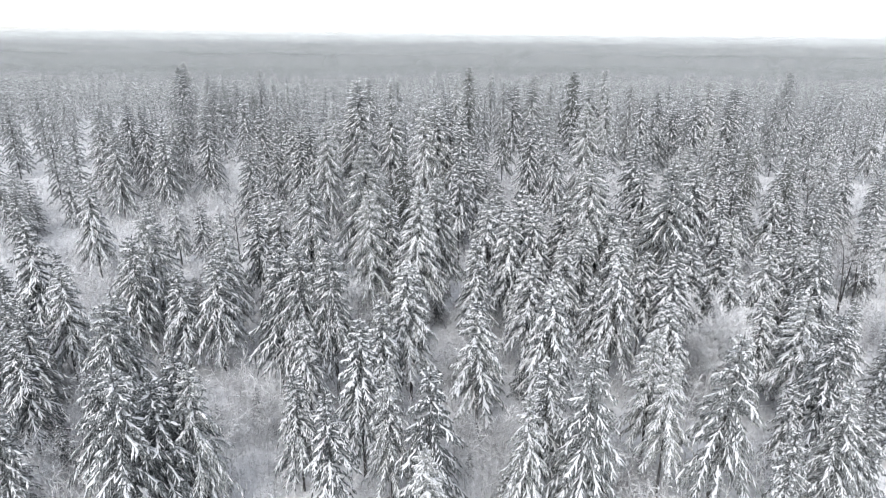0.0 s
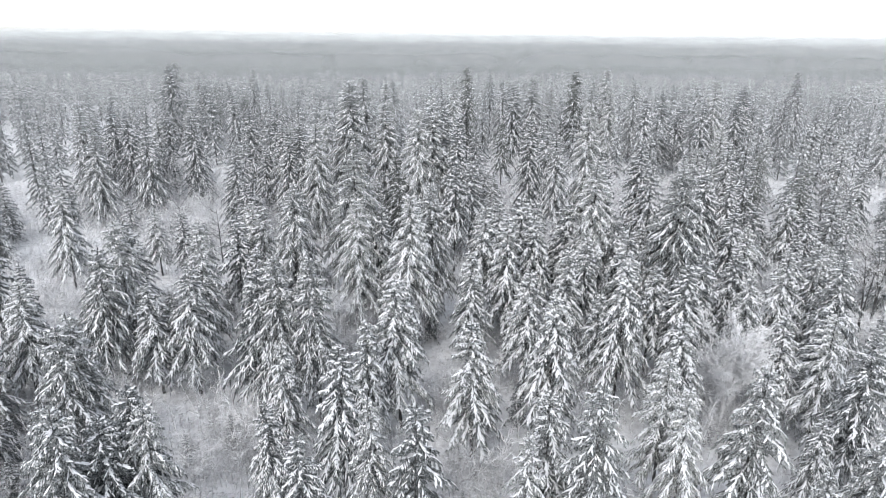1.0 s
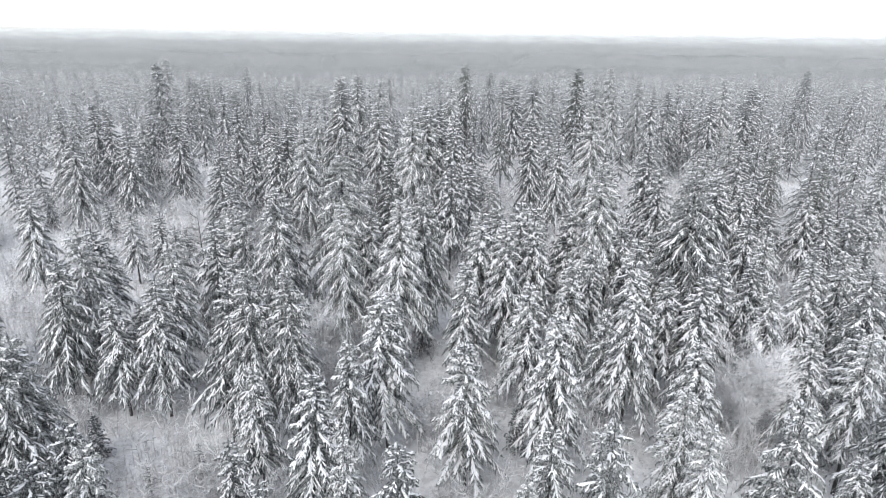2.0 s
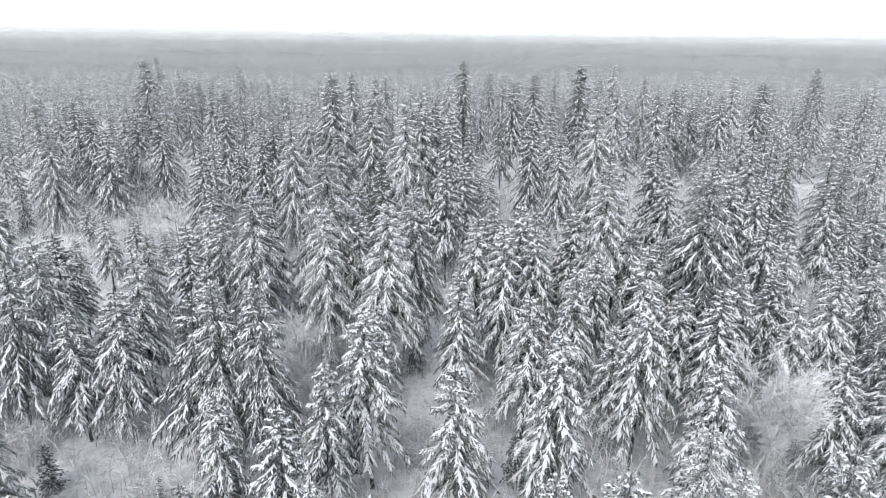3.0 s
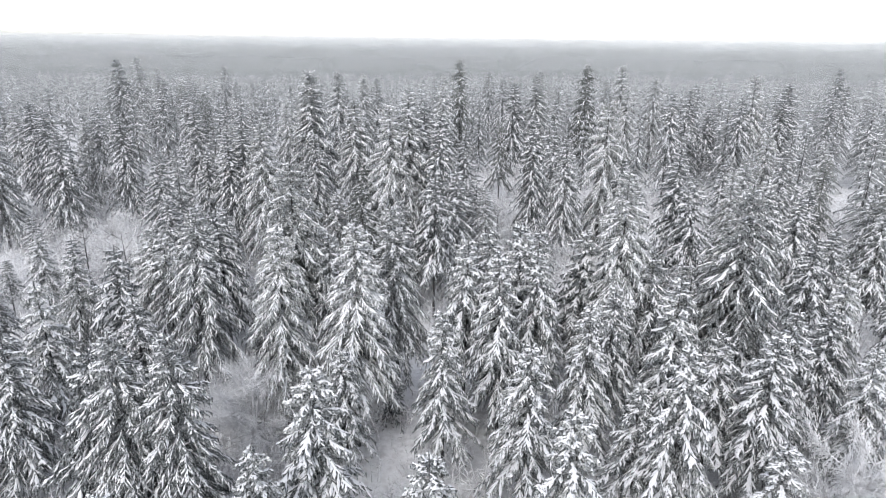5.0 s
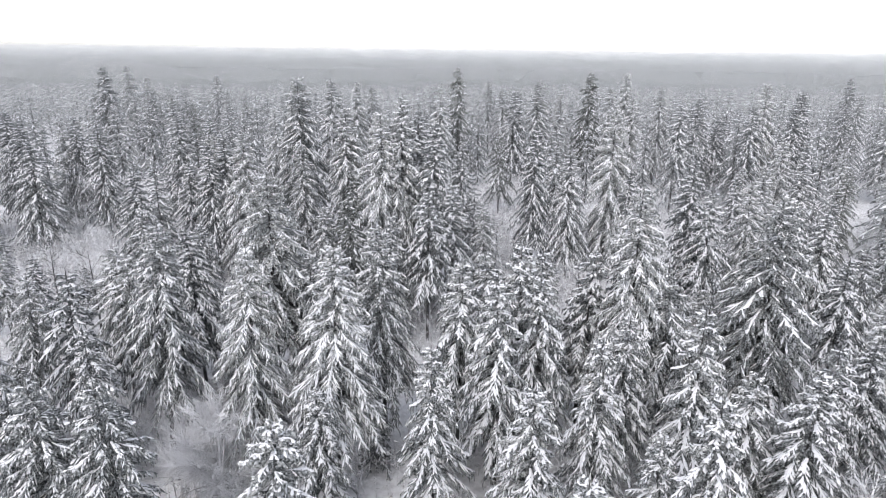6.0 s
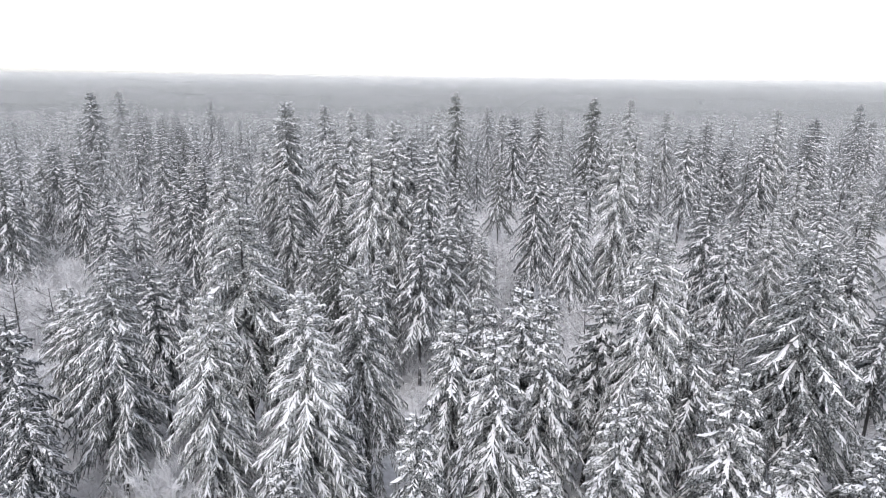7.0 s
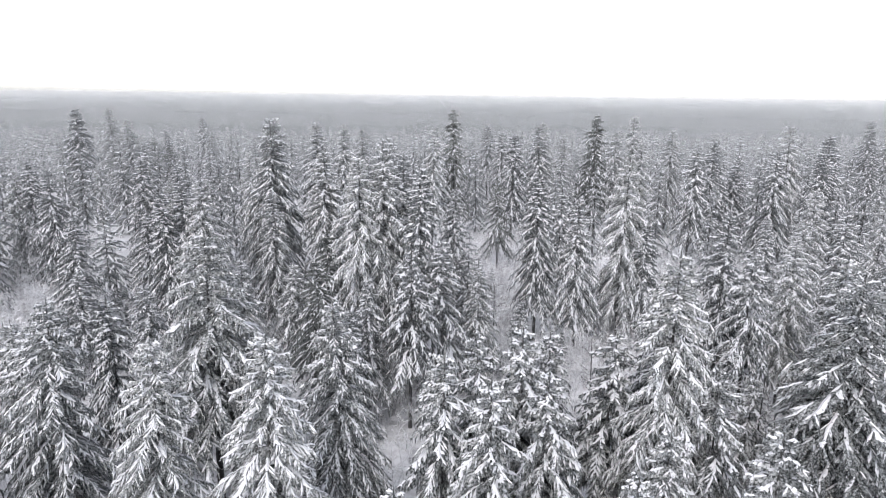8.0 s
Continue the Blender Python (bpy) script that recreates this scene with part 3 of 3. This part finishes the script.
# ---- leafless trees and bushes ----
def bare_tree(x, y, height, crown, seed, label, kind="tree", stems=1, low=0.35, twiggy=11, frost=None):
    """A leafless tree: stem, limbs that fork, and fine frosted twigs."""
    r = np.random.default_rng(seed)
    wood, twigs = Buffer(), Buffer()
    ends = []
    for s in range(stems):
        a = r.random() * 6.28
        off = np.array([math.cos(a), math.sin(a), 0]) * (0.25 * crown if stems > 1 else 0.2)
        line = [np.array([0, 0, -0.3]) + off * t * t + UP * height * 0.9 * t for t in np.linspace(0, 1, 5)]
        tube(wood, line, np.linspace(0.011 * height + 0.02, 0.02, 5), 6)
        for j in range(max(8, 16 // stems)):
            t = r.uniform(low, 0.95)
            foot = line[0] + off * t * t + UP * height * 0.9 * t
            b = r.random() * 6.28
            reach = crown * (1.15 - 0.6 * t) * r.uniform(0.6, 1.1)
            tip = foot + np.array([math.cos(b), math.sin(b), r.uniform(0.35, 1.0)]) * reach
            mid = (foot + tip) / 2 + r.normal(0, 0.08, 3) * reach
            tube(wood, [foot, mid, tip], [0.045, 0.03, 0.012], 4)
            ends += [(mid, tip, reach), (foot * 0.4 + mid * 0.6, mid, reach * 0.8)]
    for p, q, reach in ends:
        for j in range(twiggy):
            t = r.random()
            foot = p + (q - p) * t
            d = (q - p) / (np.linalg.norm(q - p) + 1e-6) + r.normal(0, 0.65, 3)
            tip = foot + d * reach * r.uniform(0.15, 0.32)
            tube(twigs, [foot, tip], [0.018, 0.007] if frost else [0.024, 0.008], 3)
            for i in range(2):
                f2 = foot + (tip - foot) * r.uniform(0.3, 0.9)
                tube(twigs, [f2, f2 + (d + r.normal(0, 0.6, 3)) * reach * 0.12], [0.013, 0.006], 3)
    thing = tagged(new("bare_" + kind), label, "bare " + kind, "leafless trees and bushes")
    thing.matrix_basis = pose(x, y, float(rise_at(x, y)))
    part("trunk", wood.mesh("trunk", frost or BARK), thing, "frosted forked trunk and limbs" if frost else "dark forked trunk and limbs")
    part("twig_spray", twigs.mesh("twig_spray", frost or TWIG), thing, "fine twigs furred with frost")["kind"] = "stuff"
    return thing


bare_tree(32.2, 67.5, 13.5, 4.2, 31, "round leafless tree white with hoar frost", "tree", 5, 0.35, 60, FROSTED)
bare_tree(-12.6, 82.0, 9.5, 4.2, 32, "low frosted leafless bush in a gap between spruces", "bush", 5, 0.25, 60, FROSTED)
bare_tree(60.0, 88.0, 14.0, 4.5, 33, "grey leafless tree with snowy twigs", "tree", 2, 0.3, 14)
bare_tree(66.0, 94.0, 13.0, 4.5, 40, "grey leafless tree with snowy twigs", "tree", 2, 0.3, 14)
bare_tree(74.0, 124.0, 15.0, 5.0, 34, "wide leafless grey tree above snowy spruces", "tree", 2, 0.3, 14)
bare_tree(81.0, 128.0, 14.0, 4.5, 35, "wide leafless grey tree above snowy spruces", "tree", 2, 0.3, 14)
bare_tree(28.5, 101.0, 17.0, 3.8, 36, "tall leafless tree with bent snowy limbs", "tree", 1, 0.3, 14)
bare_tree(31.5, 97.0, 15.0, 3.5, 37, "leafless tree leaning between spruces", "tree", 1, 0.3, 14)
bare_tree(22.0, 113.0, 10.0, 2.2, 38, "thin leafless sapling dusted with snow", "tree", 1, 0.3, 9)
bare_tree(-37.0, 110.0, 13.0, 3.2, 39, "leafless tree with pale frosted twigs", "tree")
bare_tree(-47.0, 118.0, 11.0, 3.0, 41, "leafless tree with pale frosted twigs", "tree")
bare_tree(13.0, 132.0, 10.0, 2.6, 42, "thin leafless sapling dusted with snow", "tree")

bare_tree(-52.0, 150.0, 11.0, 4.0, 43, "wide leafless bush furred with hoar frost", "bush", 4, 0.2, 20, FROSTED)
bare_tree(-59.0, 153.0, 10.0, 4.0, 44, "wide leafless bush furred with hoar frost", "bush", 4, 0.2, 20, FROSTED)
bare_tree(-39.0, 129.0, 8.0, 3.4, 45, "low frosted leafless bush in a gap between spruces", "bush", 4, 0.2, 20, FROSTED)
bare_tree(-46.0, 131.0, 9.0, 3.2, 46, "low frosted leafless bush in a gap between spruces", "bush", 3, 0.2, 20, FROSTED)

# ---- the wood beyond, too many trees to count ----
def wood_model(seed, height, reach, gap, per, lets, load, k):
    n, s, w = spruce_arrays(seed, height, reach, 0.12, gap, per, lets, load, 1.5 if k > 2 else 2.4, 0.22, k)
    return n.arrays(), s.arrays(), w.arrays()


def scatter(buffers, models, spots, r):
    """Adds a turned and scaled copy of some model at every spot (x, y, height)."""
    for x, y, h in spots:
        a, k = r.random() * 6.28, h / NOMINAL
        c, s = math.cos(a), math.sin(a)
        wide = k**0.75 * r.uniform(0.9, 1.15)
        turn = np.array([[c * wide, s * wide, 0], [-s * wide, c * wide, 0], [0, 0, k]])
        at = np.array([x, y, float(rise_at(x, y)) - 0.1])
        for buf, (v, f) in zip(buffers, models[r.integers(len(models))]):
            buf.add(v @ turn + at, f)


def spots_in(r, count, ylow, yhigh, spread, gap, low, high, shun=(), side=0.0):
    got, grid = [], {}
    for _ in range(count * 6):
        if len(got) >= count:
            break
        y = math.sqrt(r.uniform(ylow**2, yhigh**2)) if ylow > 0 else r.uniform(ylow, yhigh)
        x = r.uniform(-1, 1) * (spread * y + side)
        key = (int(x // gap), int(y // gap))
        if any(math.hypot(x - a, y - b) < gap for i in (-1, 0, 1) for j in (-1, 0, 1) for a, b in grid.get((key[0] + i, key[1] + j), ())):
            continue
        if any(math.hypot(x - a, y - b) < q for a, b, q in shun):
            continue
        grid.setdefault(key, []).append((x, y))
        got.append((x, y, r.uniform(low, high)))
    return got


wr = np.random.default_rng(9)
beyond_models = [wood_model(s, NOMINAL, reach, 1.15, 5, 3, load, 3) for s, reach, load in ((41, 3.3, 0.55), (42, 2.8, 0.42), (43, 3.6, 0.45), (44, 3.0, 0.6))]
fuller_models = [wood_model(s, NOMINAL, reach, 0.85, 6, 6, load, 3) for s, reach, load in ((45, 3.4, 0.75), (46, 2.9, 0.65), (47, 3.6, 0.65))]
far_models = [wood_model(s, NOMINAL, reach, 1.9, 5, 0, 0.22, 2) for s, reach in ((51, 3.4), (52, 3.0), (53, 3.8))]
taken = [(a, b, r + 1.6) for a, b, r in placed if b > 95] + GLADES
beyond = [Buffer(), Buffer(), Buffer()]
scatter(beyond, beyond_models, spots_in(wr, 230, 132, 255, 0.78, 6.2, 13, 21, taken, 6), wr)
scatter(beyond, fuller_models, understorey + flanks, wr)
far = [Buffer(), Buffer(), Buffer()]
scatter(far, far_models, spots_in(wr, 2700, 250, 560, 0.78, 4.6, 12, 20, (), 10), wr)
# the same forest round the rest of the flight
sides = [(x, y, h) for x, y, h in spots_in(wr, 800, -70, 260, 0.0, 6.0, 9, 17, (), 200) if abs(x) > 0.78 * (y + 8) + 4 or y < 28]
sides = [(x, y, h) for x, y, h in sides if not (abs(x - 3) < 6 and h > 15)]
under = [q for q in sides if abs(q[0]) < 45 and -20 < q[1] < 60]
scatter(beyond, beyond_models, under, wr)
scatter(far, far_models, [q for q in sides if q not in under], wr)
for name, group, label in (("woodland", beyond, "close-set snowy spruces of the deeper forest"), ("far_woodland", far, "hazy snow-dusted spruce forest stretching away")):
    thing = tagged(new(name), label, "forest", kind="stuff")
    for piece, buf, material in zip(("needles", "snow", "trunks"), group, (NEEDLES, SNOW, BARK)):
        tagged(part(piece, buf.mesh(piece, material), thing), kind="stuff")

# the forest roof far off, out to the skyline
cx = ground_axis((-3500, -800, 40), (-800, 800, 8), (800, 3500, 40))
cy = ground_axis((430, 800, 8), (800, 1200, 16), (1200, 2000, 40), (2000, 4600, 100))
CX, CY = np.meshgrid(cx, cy)
lump = np.random.default_rng(3)
CZ = rise_at(CX, CY) + 10 + lump.uniform(-4.5, 4.0, CX.shape) * np.clip(1600 / CY, 0.3, 1) - 6.0 * np.clip((560 - CY) / 130, 0, 1)
mx, my = len(cx), len(cy)
cell = (np.arange(my - 1)[:, None] * mx + np.arange(mx - 1)[None]).ravel()
faces = np.concatenate([np.stack([cell, cell + 1, cell + mx + 1], 1), np.stack([cell, cell + mx + 1, cell + mx], 1)])
backdrop = new("backdrop", make_mesh("backdrop", np.stack([CX, CY, CZ], -1).reshape(-1, 3), faces, CANOPY))
tagged(backdrop, "distant forest roof under snow reaching the skyline", "forest", kind="structure")

# ---- brush and saplings poking through the snow ----
brush = Buffer()
br = np.random.default_rng(17)
count = 21000
y = np.sqrt(br.uniform(38**2, 160**2, count))
x = br.uniform(-0.75, 0.78, count) * (y + 5)
most = count * 35 // 100  # most of it in the glades
pickn = br.integers(len(GLADES), size=most)
discs = np.array(GLADES)[pickn]
away, round_ = np.sqrt(br.random(most)) * (discs[:, 2] + 1.5), br.uniform(0, 6.28, most)
x[:most], y[:most] = discs[:, 0] + away * np.cos(round_), discs[:, 1] + away * np.sin(round_)
foot = np.stack([x, y, rise_at(x, y) - 0.05], 1)
tall = br.uniform(1.2, 4.6, count) * np.where(np.arange(count) < most, 1, 0.8) * np.where(br.random(count) < 0.3, 0.5, 1)
lean = br.normal(0, 0.10, (count, 2)) * tall[:, None]
tip = foot + np.column_stack([lean, tall])
turn = br.uniform(0, 6.28, count)
flat = np.stack([np.cos(turn), np.sin(turn), 0 * turn], 1) * (0.016 + 0.012 * tall)[:, None]
three = np.arange(count * 3).reshape(-1, 3)
brush.add(np.stack([foot - flat, foot + flat, tip], 1).reshape(-1, 3), three)
for k in range(6):  # side shoots, each with a finer one on it
    start = foot + (tip - foot) * br.uniform(0.25, 0.95, count)[:, None]
    way = np.stack([br.normal(0, 0.30, count), br.normal(0, 0.30, count), br.uniform(0.15, 0.5, count)], 1) * tall[:, None] * 0.45
    brush.add(np.stack([start - flat * 0.7, start + UP * 0.09, start + way], 1).reshape(-1, 3), three)
    fork = start + way * br.uniform(0.3, 0.8, count)[:, None]
    brush.add(np.stack([fork - flat * 0.5, fork + UP * 0.07, fork + way * 0.3 + br.normal(0, 0.12, (count, 3)) * tall[:, None]], 1).reshape(-1, 3), three)
tagged(new("brush", brush.mesh("brush", BRUSH)), "thin frosted saplings and twigs standing in snow", "undergrowth", kind="stuff")

# ---- frosted thicket between the trunks ----
def bush_arrays(seed):
    r = np.random.default_rng(seed)
    buf = Buffer()
    for s in range(9):
        d = np.array([r.normal(0, 0.32), r.normal(0, 0.32), 1.0])
        foot = np.array([r.normal(0, 0.7), r.normal(0, 0.7), -0.2])
        tip = foot + d * r.uniform(0.6, 1.0) * 5.0
        tube(buf, [foot, tip], [0.05, 0.012], 3)
        for j in range(14):
            p = foot + (tip - foot) * r.uniform(0.25, 1)
            way = d * 0.5 + r.normal(0, 0.55, 3)
            q = p + way * r.uniform(0.5, 1.1)
            cross = np.cross(way, r.normal(0, 1, 3))
            cross *= 0.028 / (np.linalg.norm(cross) + 1e-6)
            buf.add([p - cross, p + cross, q], [(0, 1, 2)])
            for i in range(3):
                f2 = p + (q - p) * r.uniform(0.2, 1)
                buf.add([f2 - cross * 0.8, f2 + cross * 0.8, f2 + way * 0.2 + r.normal(0, 0.3, 3)], [(0, 1, 2)])
    return buf.arrays()


bushes = [(bush_arrays(s),) for s in (91, 92, 93)]
thicket = [Buffer()]
spots = []
for _ in range(760):
    if br.random() < 0.33:
        a, b, r = GLADES[br.integers(len(GLADES))]
        turn, away = br.uniform(0, 6.28), math.sqrt(br.random()) * (r + 2)
        spots.append((a + away * math.cos(turn), b + away * math.sin(turn), br.uniform(7, 16)))
    else:
        yy = br.uniform(46, 150)
        spots.append((br.uniform(-0.72, 0.74) * (yy + 5), yy, br.uniform(8, 20)))
scatter(thicket, bushes, spots, br)
tagged(new("thicket", thicket[0].mesh("thicket", FROSTED)), "leafless bushes white with frost between the trunks", "undergrowth", kind="stuff")

# ---- snow haze painted on upright sheets, thicker with distance and whiter towards the skyline ----
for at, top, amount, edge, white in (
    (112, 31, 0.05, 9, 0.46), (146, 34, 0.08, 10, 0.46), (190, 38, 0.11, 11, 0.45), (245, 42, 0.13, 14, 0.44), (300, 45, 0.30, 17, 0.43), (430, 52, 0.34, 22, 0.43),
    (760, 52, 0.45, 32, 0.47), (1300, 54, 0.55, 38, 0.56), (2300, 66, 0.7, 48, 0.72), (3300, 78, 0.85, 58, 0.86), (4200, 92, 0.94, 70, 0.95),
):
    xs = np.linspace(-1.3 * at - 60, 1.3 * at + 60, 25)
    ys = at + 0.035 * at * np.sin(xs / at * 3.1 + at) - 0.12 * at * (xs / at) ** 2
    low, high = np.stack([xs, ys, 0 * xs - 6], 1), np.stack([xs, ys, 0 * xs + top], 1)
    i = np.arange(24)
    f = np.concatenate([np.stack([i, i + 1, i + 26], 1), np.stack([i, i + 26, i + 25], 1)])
    tagged(new("mist", make_mesh("mist", np.concatenate([low, high]), f, mist_material("mist", amount, top, edge, white), True)), "thin upright sheet painted as snow haze over the trees", "mist", "veils of snow haze", "stuff")
